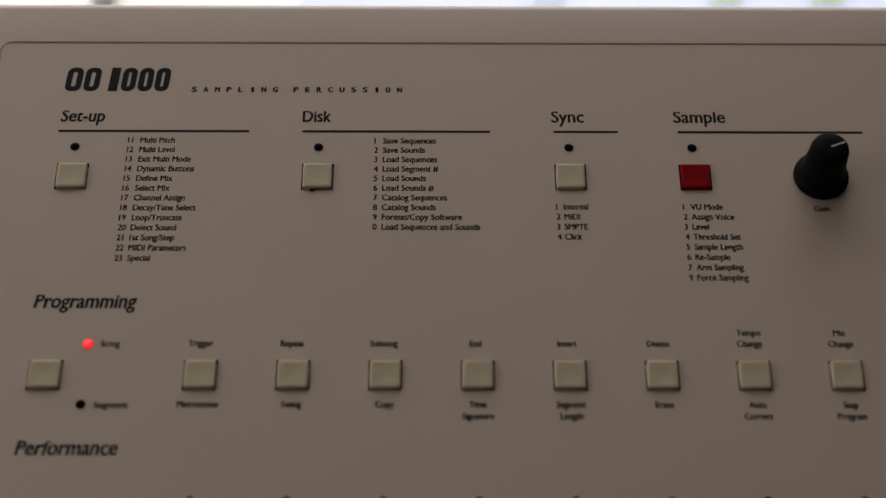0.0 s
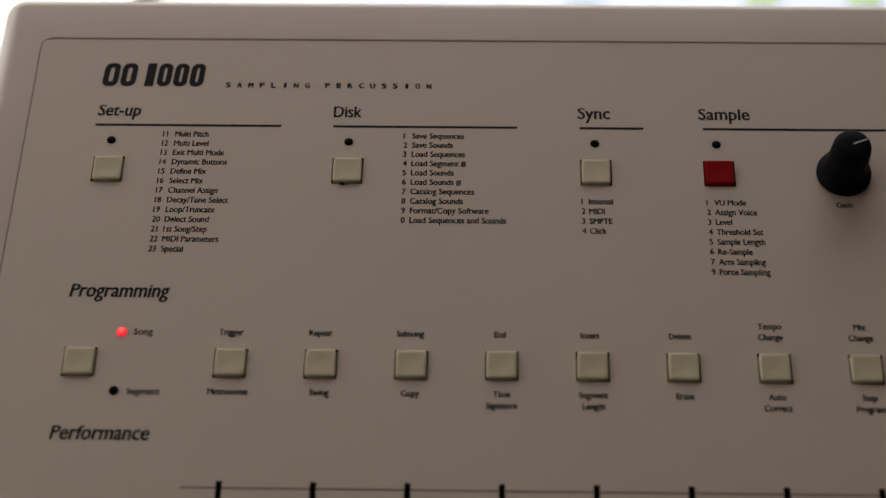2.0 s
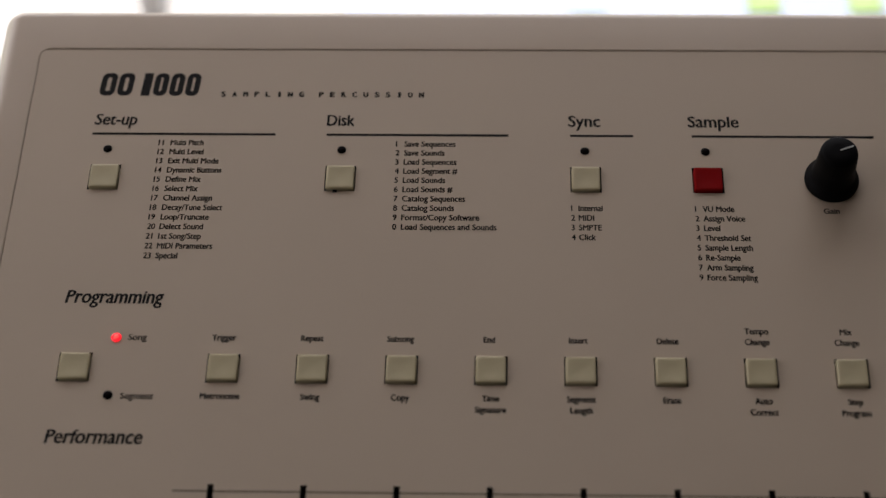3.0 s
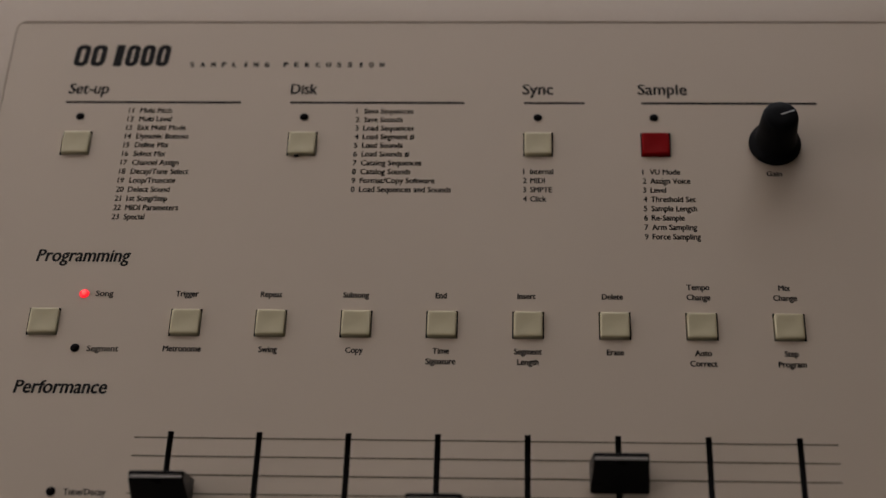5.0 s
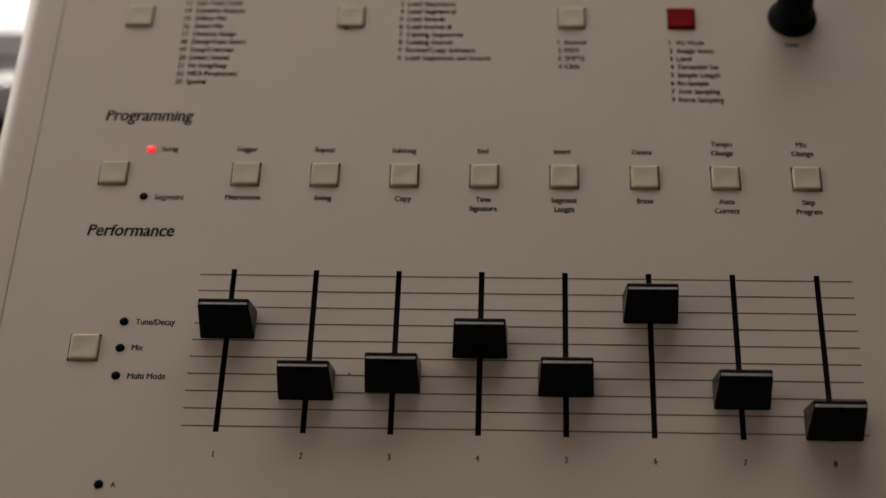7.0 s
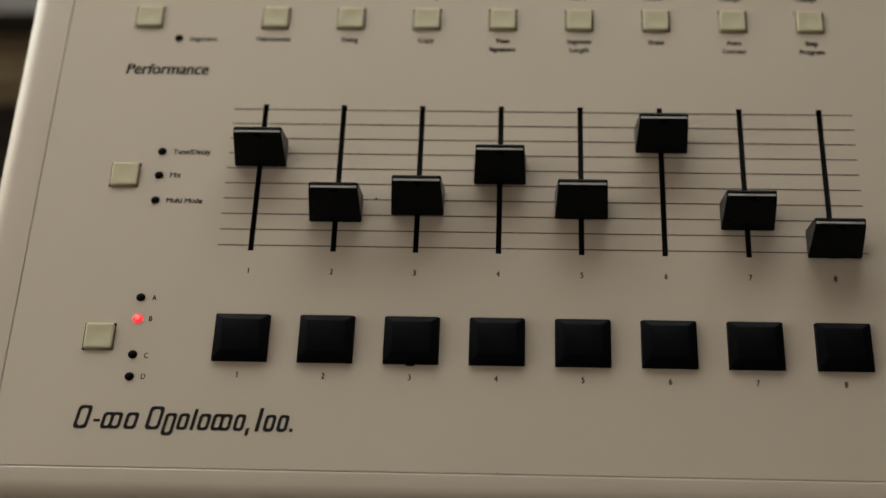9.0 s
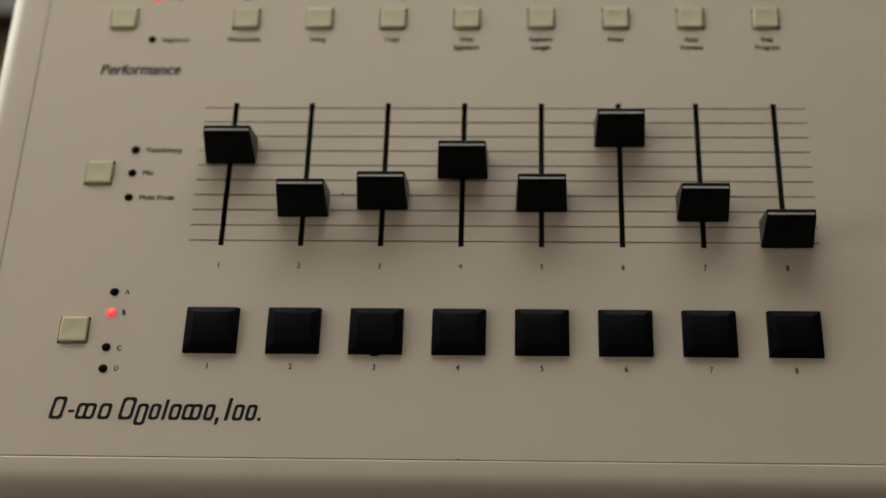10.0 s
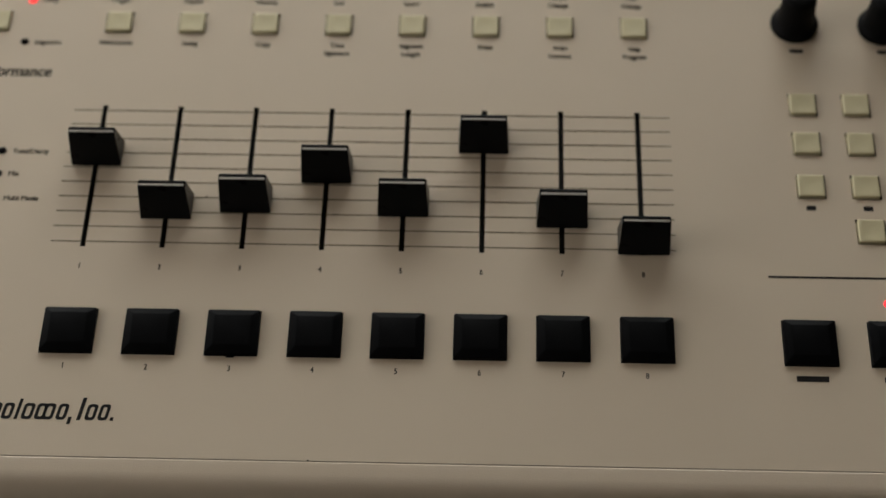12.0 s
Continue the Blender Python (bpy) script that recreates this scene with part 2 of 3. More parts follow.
orp.color_ramp.elements[1].position, orp.color_ramp.elements[1].color = 0.95, (0.80, 0.88, 1.0, 1)
ol.new(mad.outputs[0], orp.inputs[0])
ol.new(orp.outputs[0], em.inputs[0])
em.inputs[1].default_value = 2.5
ol.new(em.outputs[0], on["Material Output"].inputs[0])
back = new("backdrop", mesh_from("backdrop", [(-9, 0, -1), (9, 0, -1), (9, 0, 7), (-9, 0, 7)], [(0, 1, 2, 3)], m_out))
back.location = (0, 6.0, 0)
tagged(back, "bright pale sky over green garden outside", "backdrop", kind="structure")

# ---------------------------------------------------------------- the table under the machine
table = tagged(new("side_table"), "small brown wooden side table under the drum machine", "table")
table.location = (0.105, 0.0, 0)
part("tabletop", box_mesh("tabletop", (0.33, 0.25, 0.03), M_TABLE, 0.004), table, (0, 0.0, 0.72))
leg = box_mesh("leg", (0.035, 0.035, 0.72), M_TABLE, 0.003)
for sx in (-1, 1):
    for sy in (-1, 1):
        part("leg", leg, table, (sx * 0.14, sy * 0.10, 0))

# ---------------------------------------------------------------- the drum machine
machine = tagged(new("drum_sampler"), "warm grey desktop drum sampler with black faders and pads", "drum machine")
machine.matrix_basis = DECK
U = 25.4                                         # grid of the panel
PX0, PX1, PY0, PY1 = -69.3, 296.0, -128.3, 152.7  # the inset panel
OX0, OX1, OY0, OY1 = -77.7, 305.0, -132.8, 166.3  # where the case's rounded edges begin
sl, cl = math.sin(radians(SLOPE)), math.cos(radians(SLOPE))


def table_z(y):
    """Panel height, in mm, of a level 4 mm over the table under y."""
    return ((0.754 - 0.8186) / MM - y * sl) / cl


def case():
    inner = rounded(PX0 - 0.13, PX1 + 0.2, PY0 - 0.35, PY1 + 0.45, 3.5, 0, 6)
    edge = rounded(OX0, OX1, OY0, OY1, 1.2, 0, 6)
    around = [(math.cos(radians(90 * c + 15 * i)), math.sin(radians(90 * c + 15 * i))) for c in range(4) for i in range(7)]
    floor = rounded(PX0 + 1.5, PX1 - 1.5, PY0 + 1.5, PY1 - 1.5, 1.7, 0, 6)
    loops = [[(x, y, -0.24) for x, y, _ in floor], [(x, y, -0.24) for x, y, _ in inner], [(x, y, -0.1) for x, y, _ in inner]]
    loops.append([(x + 0.35 * a, y + 0.35 * b, 0.12) for (x, y, _), (a, b) in zip(inner, around)])
    loops.append([(x, y, 0.12) for x, y, _ in edge])
    for i in range(1, 9):
        s, c = math.sin(radians(10 * i)), math.cos(radians(10 * i))
        ring = []
        for (x, y, _), (a, b) in zip(edge, around):
            r = 4.0 + 4.5 * max(0.0, -b) ** 2 + 2.0 * max(0.0, -a) ** 2
            ring.append((x + a * r * s, y + b * r * s, 0.12 - r * (1 - c)))
        loops.append(ring)
    ring = []
    for (x, y, z), (a, b) in zip(loops[-1], around):
        ring.append((x + a * 3.0, y + b * 1.5, table_z(y + b * 1.5)))
    loops.append(ring)
    return loop_mesh("case", [mm(p) for p in loops], M_CASE, cap=True, angle=28)


part("case", case(), machine, label="warm grey plastic case with rounded edges")

# places of the keys: x, y of the centre, and the ones that are red
KEY_PLACES = [(i * U, 37.05) for i in range(8)] + [(-42.6, 37.05)]
KEY_PLACES += [(-42.6, 103.0), (29.8, 103.0), (104.5, 103.0), (141.4, 103.0)]
KEY_PLACES += [(-42.6, -27.4), (-42.6, -86.0)]
KEY_PLACES += [(232.9, 5.2), (250.5, 5.2), (232.9, -10.8), (250.5, -10.8), (232.9, -27.8), (250.5, -27.8), (250.5, -44.9)]
PAD_PLACES = [(i * U + 0.1, -85.8) for i in range(7)] + [(7 * U + 0.4, -85.8)] + [(227.6, -85.9), (253.8, -85.9)]
KEY, KEY_DEEP, PAD, PAD_DEEP, SLOT_W, SLOT_Y0, SLOT_Y1 = 8.52, 8.42, 16.2, 15.5, 1.7, -55.0, 1.0
HOLES = [(x - KEY / 2 - 0.44, x + KEY / 2 + 0.44, y - KEY_DEEP / 2 - 0.5, y + KEY_DEEP / 2 + 0.35) for x, y in KEY_PLACES]
HOLES += [(x - PAD / 2 - 0.2, x + PAD / 2 + 0.2, y - PAD_DEEP / 2 - 0.2, y + PAD_DEEP / 2 + 0.2) for x, y in PAD_PLACES]
HOLES += [(i * U - SLOT_W / 2, i * U + SLOT_W / 2, SLOT_Y0, SLOT_Y1) for i in range(8)]


def panel():
    """The panel plate with real cut-outs for keys, pads and fader slots."""
    xs = sorted({round(v, 3) for h in HOLES for v in h[:2]} | {PX0, PX1})
    ys = sorted({round(v, 3) for h in HOLES for v in h[2:]} | {PY0, PY1})
    nx, ny = len(xs) - 1, len(ys) - 1

    def cut(i, j):
        x, y = (xs[i] + xs[i + 1]) / 2, (ys[j] + ys[j + 1]) / 2
        return any(a < x < b and c < y < d for a, b, c, d in HOLES)

    solid = [[not cut(i, j) for j in range(ny)] for i in range(nx)]
    verts, index, faces = [], {}, []

    def v(i, j, low):
        if (i, j, low) not in index:
            index[i, j, low] = len(verts)
            verts.append((xs[i] * MM, ys[j] * MM, -2.0 * MM if low else 0.0))
        return index[i, j, low]

    for i in range(nx):
        for j in range(ny):
            if not solid[i][j]:
                continue
            faces.append((v(i, j, 0), v(i + 1, j, 0), v(i + 1, j + 1, 0), v(i, j + 1, 0)))
            for di, dj, a, b in ((-1, 0, (i, j + 1), (i, j)), (1, 0, (i + 1, j), (i + 1, j + 1)), (0, -1, (i, j), (i + 1, j)), (0, 1, (i + 1, j + 1), (i, j + 1))):
                ii, jj = i + di, j + dj
                if not (0 <= ii < nx and 0 <= jj < ny) or not solid[ii][jj]:
                    faces.append((v(*a, 0), v(*a, 1), v(*b, 1), v(*b, 0)))
    me = mesh_from("front_panel", verts, faces, M_PANEL)
    me.materials.append(M_HOLE)
    for p in me.polygons:
        # cut-out walls are black: the shade inside the gaps is put into their colour
        p.material_index = 0 if p.normal.z > 0.5 else 1
    return me


part("front_panel", panel(), machine, label="flat warm grey painted control panel")
part("chassis", mesh_from("chassis", mm([(PX0 - 2, PY0 - 2, -2.6), (PX1 + 2, PY0 - 2, -2.6), (PX1 + 2, PY1 + 2, -2.6), (PX0 - 2, PY1 + 2, -2.6), (PX0 - 2, PY0 - 2, -4), (PX1 + 2, PY0 - 2, -4), (PX1 + 2, PY1 + 2, -4), (PX0 - 2, PY1 + 2, -4)]),
     [(0, 1, 2, 3), (7, 6, 5, 4), (0, 4, 5, 1), (1, 5, 6, 2), (2, 6, 7, 3), (3, 7, 4, 0)], M_HOLE), machine, label="black chassis seen in the gaps")


def key_mesh(mat):
    """A square key with rounded edges and a shallow dished top."""
    h, d, loops = KEY / 2, KEY_DEEP / 2, []
    for e, r, z in ((0, 0.5, -2.4), (0, 0.5, 0.6), (0.08, 0.5, 0.82), (0.28, 0.5, 0.92), (0.9, 1.0, 0.91), (2.2, 1.2, 0.78), (3.2, 0.8, 0.72)):
        loops.append(rounded(-h + e, h - e, -d + e, d - e, r, z, 3))
    return loop_mesh("key", [mm(p) for p in loops], mat, angle=50)


def pad_mesh():
    """A square pad with a broad chamfer round a flat top."""
    w, d, loops = PAD / 2, PAD_DEEP / 2, []
    for inset, z in ((0.0, -2.4), (0.0, 1.1), (0.2, 1.4), (2.3, 2.4), (2.6, 2.5)):
        loops.append(rounded(-w + inset, w - inset, -d + inset, d - inset, 0.5, z, 2))
    return loop_mesh("pad", [mm(p) for p in loops], M_PAD, angle=25)


cream, red = key_mesh(M_CREAM), key_mesh(M_RED)
for i, (x, y) in enumerate(KEY_PLACES):
    if i == 12:
        part("key", red, machine, (x * MM, y * MM, 0), "square red plastic key")
    else:
        part("key", cream, machine, (x * MM, y * MM, 0), "square cream plastic key")
pad = pad_mesh()
for x, y in PAD_PLACES:
    part("pad", pad, machine, (x * MM, y * MM, 0), "square black chamfered drum pad")
# small dark tabs that stick out below one pad and one key
part("tab", box_mesh("tab", (2.6 * MM, 0.7 * MM, 0.5 * MM), M_BLACK, 0.0002), machine, (2 * U * MM, -94.0 * MM, 0.0))
part("tab", box_mesh("tab", (1.5 * MM, 0.8 * MM, 0.5 * MM), M_BLACK, 0.0002), machine, (28.4 * MM, 98.1 * MM, 0.0))


# faders
def cap_mesh():
    """A wide fader cap: sloping front, facet for the painted highlight, raised lip, steep back. Origin: the middle of
    its front foot.
    """
    prof = [(-0.25, 0.5), (-0.05, 1.3), (3.4, 12.8), (3.65, 13.15), (3.9, 13.25), (5.0, 13.02), (5.2, 13.6), (5.8, 13.5), (6.2, 12.8), (9.4, 1.3), (9.6, 0.5)]
    bm = bmesh.new()
    rows = []
    for side, end in ((-1, True), (-1, False), (1, False), (1, True)):
        ring = []
        for y, z in prof:
            half, dy, dz = 8.2 - 0.05 * z, 4.6 - y, 5.0 - z
            inset = 0.35 / math.hypot(dy, dz) if end else 0.0
            ring.append(bm.verts.new((side * (half if end else half - 0.35) * MM, (y + dy * inset) * MM, (z + dz * inset) * MM)))
        rows.append(ring)
    n = len(prof)
    for a, b in zip(rows, rows[1:]):
        for i in range(n):
            bm.faces.new((a[i], b[i], b[(i + 1) % n], a[(i + 1) % n]))
    bm.faces.new(rows[0])
    bm.faces.new(list(reversed(rows[-1])))
    return finish(bm, "fader_cap", M_BLACK, True, 20)


cap = cap_mesh()
# pale strip: the light caught along the cap's ridge, put into its colour
ridge = loop_mesh("ridge_highlight", [mm([(x, 4.43 + y, 13.12 - 0.2 * y + z) for x, y, z in rounded(-7.1 + e, 7.1 - e, -0.56 + e, 0.56 - e, 0.2, h, 2)]) for e, h in ((0, -0.4), (0, 0.12), (0.08, 0.2))], M_RIDGE)
stem = box_mesh("fader_stem", (1.1 * MM, 5.0 * MM, 3.6 * MM), M_BLACK)
# each cap: place along its slot and sideways play on its worn stem
for i, (y, dx) in enumerate(((-23.7, 0.35), (-44.2, 0.1), (-41.3, 0), (-29.4, 0), (-42.0, 0), (-16.7, 0), (-45.3, 0.05), (-54.9, 0.35))):
    f = part("fader_cap", cap, machine, ((i * U + dx) * MM, y * MM, 0.0), "wide black plastic fader cap with a painted pale highlight")
    part("ridge_highlight", ridge, f, (0, 0, 0), "pale grey painted highlight along the ridge")
    part("fader_stem", stem, f, (0, 5.5 * MM, -2.6 * MM))


# knobs
def turned(name, profile, mat, n=40):
    loops = []
    for r, z in profile:
        ring = []
        for i in range(n):
            a = 2 * math.pi * i / n
            ring.append((r * math.cos(a), r * math.sin(a), z))
        loops.append(mm(ring))
    return loop_mesh(name, loops, mat, angle=40)


knob = turned("knob", [(8.1, 0.35), (8.15, 1.2), (7.9, 2.0), (6.9, 2.8), (6.35, 4.0), (5.95, 9.0), (5.6, 14.2), (5.3, 15.2), (4.7, 15.7), (2.0, 15.8)], M_KNOB, 44)
pointer = box_mesh("pointer", (4.4 * MM, 0.42 * MM, 0.2 * MM), M_WHITE)
for x, y, a in ((178.4, 103.0, 22), (232.8, 39.4, 60), (262.4, 38.8, 60)):
    k = part("knob", knob, machine, (x * MM, y * MM, 0), "black plastic rotary knob with a skirt")
    part("pointer", pointer, k, (2.3 * math.cos(radians(a)) * MM, 2.3 * math.sin(radians(a)) * MM, 15.72 * MM), "white pointer line", a)


# indicator lamps
def dome(name, r, mat):
    prof = [(r * 1.12, -0.02), (r * 1.12, 0.12), (r, 0.14), (r * 0.92, 0.32), (r * 0.7, 0.5), (r * 0.35, 0.6)]
    return turned(name, prof, mat, 16)


led_off, led_on = dome("indicator_lamp", 1.25, M_LED_OFF), dome("indicator_lamp", 1.38, M_LED_ON)
LAMPS = [(-42.8, 113.6, 0), (29.7, 113.6, 0), (104.4, 113.6, 0), (141.2, 113.6, 0), (-31.8, 28.0, 0), (-31.7, 46.7, 1),
         (-31.8, -18.2, 0), (-31.8, -27.4, 0), (-31.8, -36.9, 0), (-31.8, -72.3, 0), (-31.8, -79.7, 1), (-31.8, -91.9, 0), (-31.8, -99.3, 0), (253.0, -71.4, 1)]
core = turned("lamp_core", [(0.75, 0.5), (0.66, 0.66), (0.4, 0.74), (0.1, 0.76)], glowing("hot_led_core", (1.0, 0.065, 0.055), 1.9, (0.5, 0.05, 0.05)), 12)
for x, y, lit in LAMPS:
    led = part("indicator_lamp", led_on if lit else led_off, machine, (x * MM, y * MM, 0), "lit red indicator lamp" if lit else "dark unlit indicator lamp")
    if lit:
        part("lamp_core", core, led, (0, 0, 0), "bright orange-red lamp core")


# rubber feet, level on the table
foot = turned("rubber_foot", [(7.0, 0.0), (7.5, 0.4), (7.5, 3.4), (6.8, 4.4)], M_HOLE, 20)
for x in (-0.035, 0.245):
    for y in (-0.10, 0.10):
        new_foot = part("rubber_foot", foot, machine)
        new_foot.matrix_basis = DECK.inverted() @ pose(x, y, 0.75)
# two small flecks of dirt
for x, y, w in ((37.7, -35.3, 0.7), (77.1, -128.2, 0.6)):
    part("dirt_fleck", box_mesh("dirt_fleck", (w * MM, 0.5 * MM, 0.12 * MM), M_INK, 0.00004), machine, (x * MM, y * MM, 0.0))

# printed rules
def rule(name, x0, x1, y, thick, mat, gaps=()):
    """A printed line from x0 to x1, broken where the slots are."""
    cuts = [x0] + [c for g in gaps if x0 < g < x1 for c in (g - SLOT_W / 2 - 0.02, g + SLOT_W / 2 + 0.02)] + [x1]
    for a, b in zip(cuts[::2], cuts[1::2]):
        verts = [(x, y + d, z) for z in (0.02, 0.05) for x, d in ((a, -thick / 2), (b, -thick / 2), (b, thick / 2), (a, thick / 2))]
        faces = [(4, 5, 6, 7), (0, 1, 5, 4), (1, 2, 6, 5), (2, 3, 7, 6), (3, 0, 4, 7)]
        part(name, mesh_from(name, mm(verts), faces, mat), machine)


for x0, x1 in ((-48.4, 8.8), (24.7, 81.0), (100.0, 119.4), (137.4, 193.0), (216.7, 290.0)):
    rule("printed_rule", x0, x1, 119.4, 0.82, M_INK)
rule("printed_rule", 216.7, 290.0, -62.2, 0.75, M_INK)
for i in range(10):
    rule("scale_line", -10.4, 188.4, -1.05 - 5.78 * i, 0.44, M_LINE, [k * U for k in range(8)])

# ---------------------------------------------------------------- lettering
WORDS = []


def word(text, x, y, cap_h, width=0.0, squeeze=0.0, align="LEFT", slant=0.0, bold=0.0, name="lettering"):
    """Queues a printed word: x, y of its foot, cap height and width in mm (or squeeze: width by the font's own)."""
    data = bpy.data.curves.new(name, "FONT")
    data.body, data.size, data.shear = text, 1.0, slant
    data.resolution_u = 3
    ob = bpy.data.objects.new(name, data)
    scene.collection.objects.link(ob)
    WORDS.append((ob, x, y, cap_h, width, squeeze, align, name, bold))


def tall(v):
    """Raises the small letters of the built-in font, which the panel's typeface draws taller."""
    return v * 1.12 if v < 0.45 else 0.504 + (v - 0.45) * 0.77


def print_words():
    bpy.context.view_layer.update()
    deps = bpy.context.evaluated_depsgraph_get()
    for ob, x, y, cap_h, width, squeeze, align, name, bold in WORDS:
        me = bpy.data.meshes.new_from_object(ob.evaluated_get(deps))
        xs = [v.co.x for v in me.vertices]
        lo, hi = min(xs), max(xs)
        ky = cap_h / 0.70
        kx = width / (hi - lo) if width else ky * squeeze
        off = {"LEFT": 0, "CENTER": (hi - lo) / 2, "RIGHT": hi - lo}[align]
        outline = [((x + (v.co.x - lo - off) * kx), (y + tall(v.co.y) * ky)) for v in me.vertices]
        sides = [tuple(p.vertices) for p in me.polygons]
        # heavier strokes: the same outline printed again a little to each side
        b = bold * cap_h
        shifts = [(0, 0)] if not b else [(-b, 0), (b, 0), (0, b * 0.6), (0, -b * 0.6)]
        verts, faces = [], []
        for i, (dx, dy) in enumerate(shifts):
            k = len(verts)
            verts += [(px + dx, py + dy, 0.04 + 0.006 * i) for px, py in outline]
            faces += [tuple(q + k for q in side) for side in sides]
        bpy.data.meshes.remove(me)
        me = mesh_from(name, mm(verts), faces, M_INK)
        data = ob.data
        bpy.data.objects.remove(ob)
        bpy.data.curves.remove(data)
        part(name, me, machine)


for text, x, y, w, s in (("Set-up", -48.1, 122.9, 13.1, 0.12), ("Disk", 24.7, 122.9, 8.4, 0.0), ("Sync", 99.6, 122.9, 9.7, 0.0), ("Sample", 136.5, 122.9, 15.5, 0.0)):
    word(text, x, y, 4.1, w, slant=s, bold=0.034)
word("Programming", -48.2, 58.2, 4.3, 28.7, slant=0.16, bold=0.038)
word("Performance", -47.7, 12.9, 4.2, 27.2, slant=0.16, bold=0.038)
for start, step, text in ((-9.5, 3.53, "SAMPLING"), (21.5, 3.50, "PERCUSSION")):
    for i, letter in enumerate(text):
        word(letter, start + step * i + (0.5 if letter == "I" else 0.0), 134.1, 1.9, 0.55 if letter == "I" else 1.3, bold=0.085)

SETUP = ["Multi Pitch", "Multi Level", "Exit Multi Mode", "Dynamic Buttons", "Define Mix", "Select Mix", "Channel Assign", "Decay/Tune Select", "Loop/Truncate", "Delect Sound", "1st Song/Step", "MIDI Parameters", "Special"]
for i, text in enumerate(SETUP):
    word(str(11 + i), -27.2, 115.1 - 3.45 * i, 2.0, squeeze=0.85, slant=0.03, bold=0.037)
    word(text, -23.5, 115.1 - 3.45 * i, 2.0, squeeze=0.85, slant=0.03, bold=0.037)
DISK = ["Save Sequences", "Save Sounds", "Load Sequences", "Load Segment #", "Load Sounds", "Load Sounds #", "Catalog Sequences", "Catalog Sounds", "Format/Copy Software", "Load Sequences and Sounds"]
for i, text in enumerate(DISK):
    word(str((i + 1) % 10), 46.4, 115.0 - 3.4 * i, 2.0, squeeze=0.885, bold=0.039)
    word(text, 49.0, 115.0 - 3.4 * i, 2.0, squeeze=0.885, bold=0.039)
for i, text in enumerate(["Internal", "MIDI", "SMPTE", "Click"]):
    word(str(i + 1), 99.9, 91.5 - 3.46 * i, 2.0, squeeze=0.84, bold=0.039)
    word(text, 102.1, 91.5 - 3.46 * i, 2.0, squeeze=0.84, bold=0.039)
for i, (no, text) in enumerate([(1, "VU Mode"), (2, "Assign Voice"), (3, "Level"), (4, "Threshold Set"), (5, "Sample Length"), (6, "Re-Sample"), (7, "Arm Sampling"), (9, "Force Sampling")]):
    word(str(no), 136.9, 91.5 - 3.44 * i, 2.0, squeeze=0.84, bold=0.039)
    word(text, 139.2, 91.5 - 3.44 * i, 2.0, squeeze=0.84, bold=0.039)
word("Gain", 177.5, 91.1, 1.8, 4.6, align="CENTER", bold=0.055)

ABOVE = [["Trigger"], ["Repeat"], ["Subsong"], ["End"], ["Insert"], ["Delete"], ["Change", "Tempo"], ["Change", "Mix"]]
BELOW = [["Metronome"], ["Swing"], ["Copy"], ["Time", "Signature"], ["Segment", "Length"], ["Erase"], ["Auto", "Correct"], ["Step", "Program"]]
for i in range(8):
    for k, text in enumerate(ABOVE[i]):
        word(text, i * U - 0.5, 46.0 + 3.5 * k, 1.9, squeeze=0.86, align="CENTER", bold=0.045)
    for k, text in enumerate(BELOW[i]):
        word(text, i * U - 0.05, 27.1 - 3.5 * k, 1.9, squeeze=0.87, align="CENTER", bold=0.05)
for text, y, w in (("Song", 45.9, 5.3), ("Segment", 26.9, 9.3), ("Tune/Decay", -19.2, 12.0), ("Mix", -28.2, 3.4), ("Multi Mode", -37.9, 11.3)):
    word(text, -28.2, y, 1.9, w, bold=0.035)
for text, y in zip("ABCD", (-73.2, -80.5, -93.1, -100.1)):
    word(text, -28.3, y, 1.8, squeeze=0.75, bold=0.035)
for i in range(8):
    word(str(i + 1), i * U, -63.2, 2.0, squeeze=0.72, align="CENTER", bold=0.035)
    word(str(i + 1), i * U, -99.0, 2.0, squeeze=0.72, align="CENTER", bold=0.035)
print_words()


def bars(name, cells, foot, slant, label):
    """Plain slanted bars: cells of x0, x1, low and high in mm over the foot."""
    for x0, x1, low, high in cells:
        verts = []
        for z in (0.02, 0.06):
            verts += [(x0 + slant * low, foot + low, z), (x1 + slant * low, foot + low, z), (x1 + slant * high, foot + high, z), (x0 + slant * high, foot + high, z)]
        faces = [(4, 5, 6, 7), (0, 1, 5, 4), (1, 2, 6, 5), (2, 3, 7, 6), (3, 0, 4, 7)]
        part(name, mesh_from(name, mm(verts), faces, M_INK), machine, label=label)


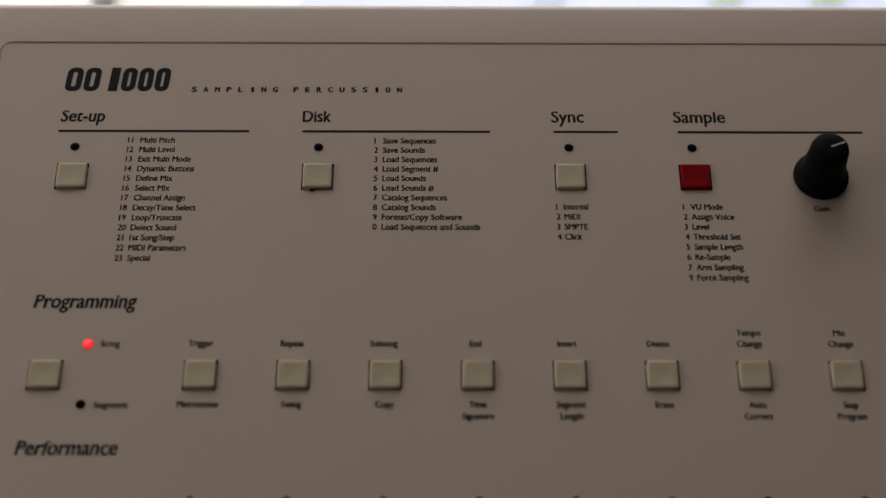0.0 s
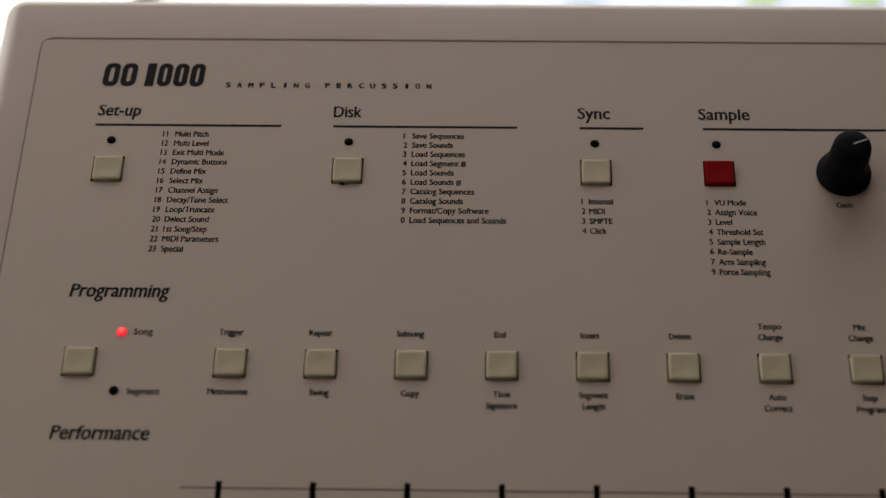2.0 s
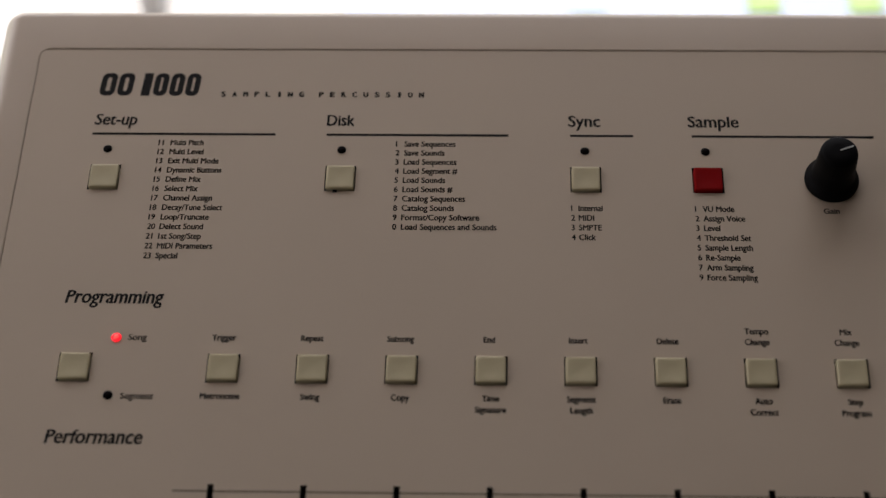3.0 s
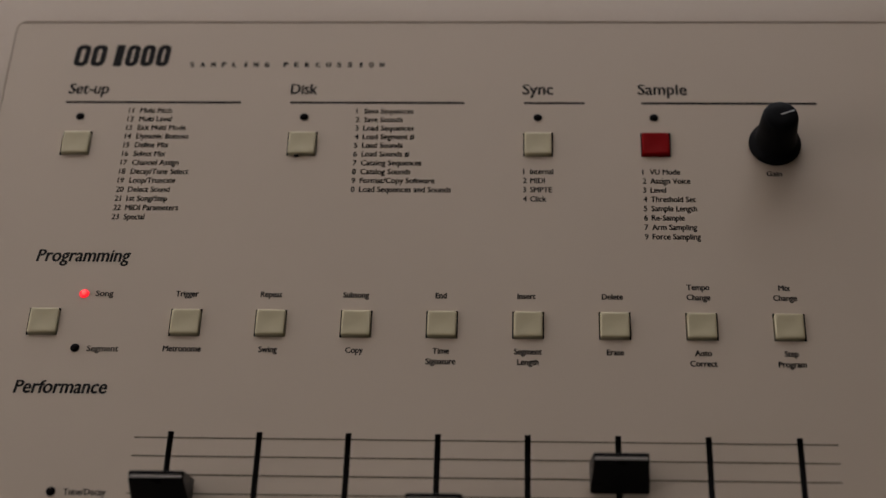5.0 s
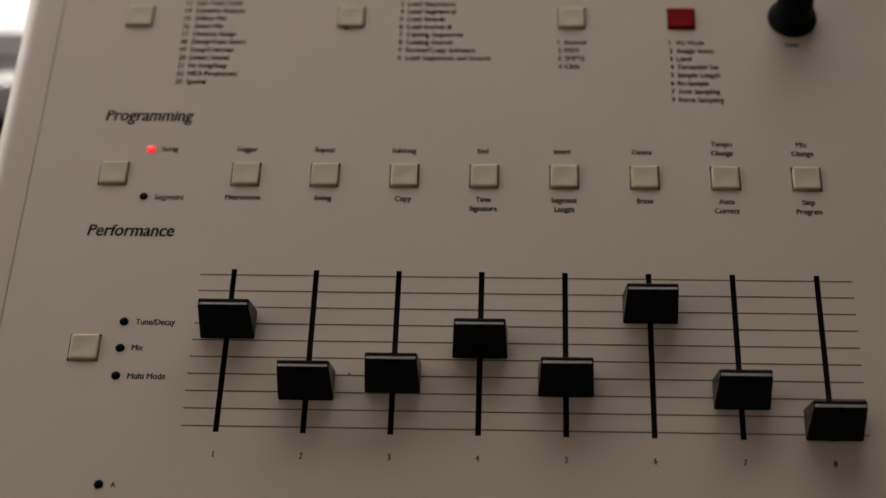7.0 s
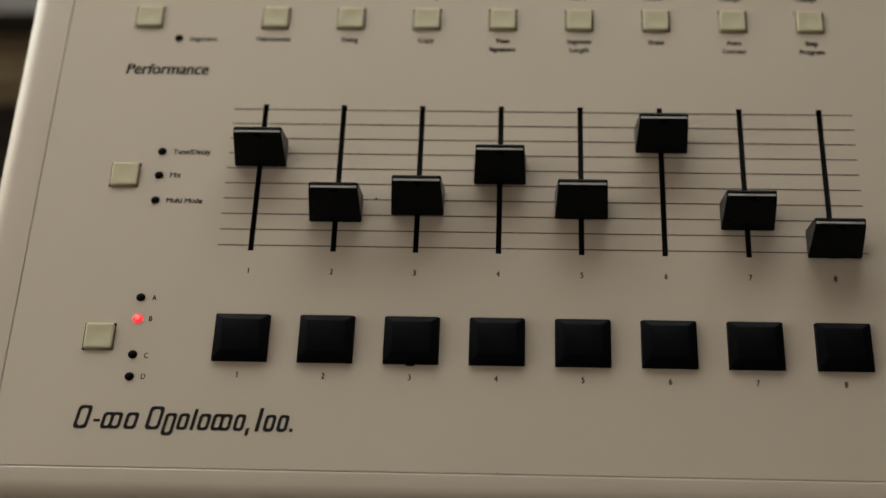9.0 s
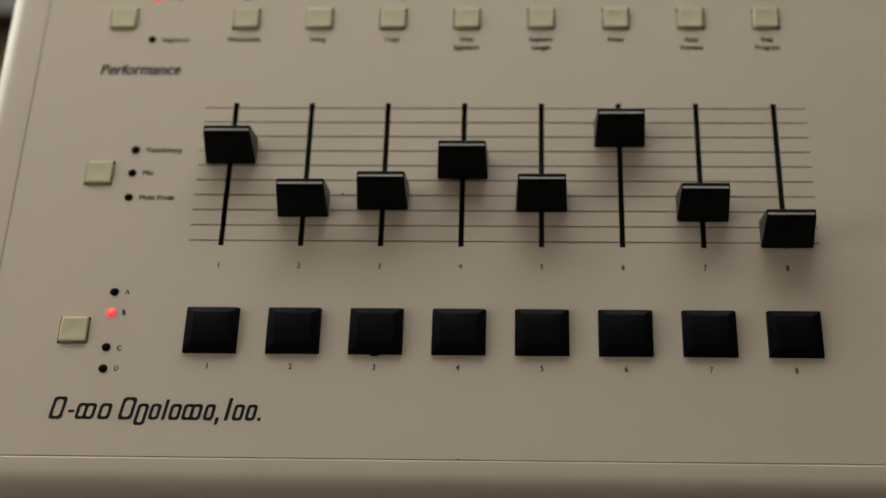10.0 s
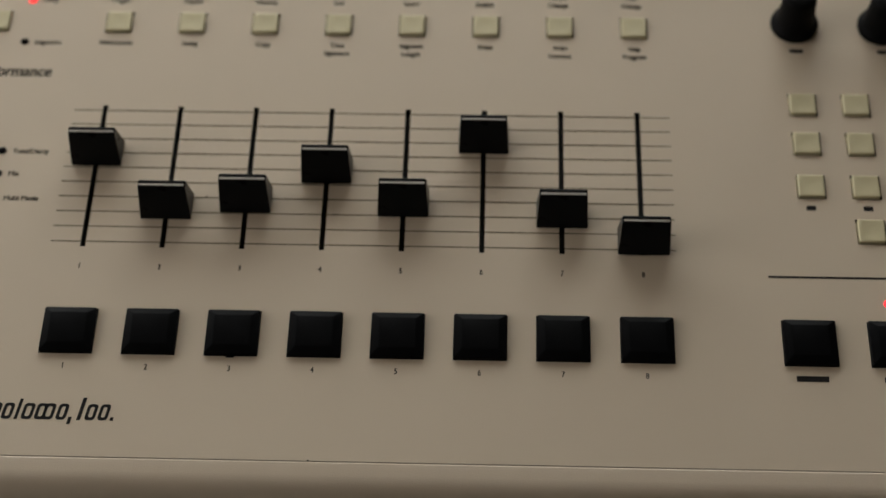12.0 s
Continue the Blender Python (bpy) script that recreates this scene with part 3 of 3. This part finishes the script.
def blocks(name, cells, foot, slant, stroke, label):
    """Plain slanted blocks with rounded corners and an open middle: cells of x0, x1, low and high in mm over the foot."""
    for x0, x1, low, high in cells:
        outer = rounded(x0, x1, low, high, min(1.1 * stroke, 0.45 * (x1 - x0)), 0, 4)
        inner = rounded(x0 + stroke, x1 - stroke, low + stroke, high - stroke, 0.42 * (x1 - x0 - 2 * stroke), 0, 4)
        verts = [(x + slant * y, foot + y, z) for ring, z in ((outer, 0.02), (outer, 0.06), (inner, 0.06), (inner, 0.02)) for x, y, _ in ring]
        n = len(outer)
        faces = [(k * n + i, k * n + (i + 1) % n, (k + 1) * n + (i + 1) % n, (k + 1) * n + i) for k in range(3) for i in range(n)]
        part(name, mesh_from(name, mm(verts), faces, M_INK), machine, label=label)


# the machine's name and the maker's name, as plain shapes
blocks("printed_block", [(x0 - 0.9, x1 - 0.9, 0, 9.0) for x0, x1 in ((-47.6, -42.7), (-42.0, -37.2), (-30.6, -26.2), (-25.5, -21.1), (-20.4, -16.0))], 134.3, 0.075, 1.8, "heavy black printed block")
bars("printed_bar", [(-35.2, -32.4, 0, 9.0)], 134.3, 0.075, "heavy black printed bar")
X, T = 5.4, 7.5
blocks("printed_block", [(-46.3, -42.2, 0, T), (-38.4, -35.1, 0, X), (-36.1, -32.6, 0, X), (-31.6, -27.9, 0, X), (-25.3, -21.0, 0, T), (-20.2, -16.8, -1.8, X), (-16.2, -13.0, 0, X), (-10.2, -6.8, 0, X),
                         (-6.2, -2.9, 0, X), (-3.9, -0.5, 0, X), (0.3, 3.4, 0, X), (9.0, 12.2, 0, X), (12.9, 16.0, 0, X)], -116.4, 0.17, 0.98, "black slanted printed block")
bars("printed_bar", [(-40.8, -38.9, 2.2, 3.1), (-12.1, -11.1, 0, 6.8), (4.2, 5.2, -1.4, 1.0), (6.8, 7.9, 0, T), (16.8, 17.8, 0, 1.1)], -116.4, 0.17, "black slanted printed bar")
bars("printed_bar", [(216.4, 226.0, 0, 4.0)], 122.9, 0.0, "black printed bar")
bars("printed_bar", [(222.6, 232.3, 0, 1.9)], -99.0, 0.0, "small black printed bar")
bars("printed_bar", [(230.8, 233.8, 0, 1.8)], -37.0, 0.0, "small black printed bar")
bars("printed_bar", [(249.0, 258.6, 0, 1.9)], -99.0, 0.0, "small black printed bar")
bars("printed_bar", [(249.0, 252.0, 0, 1.8)], -37.0, 0.0, "small black printed bar")
bars("printed_bar", [(230.4, 235.0, 0, 1.5), (260.1, 264.7, 0, 1.5)], 27.3, 0.0, "small black printed bar under a knob")
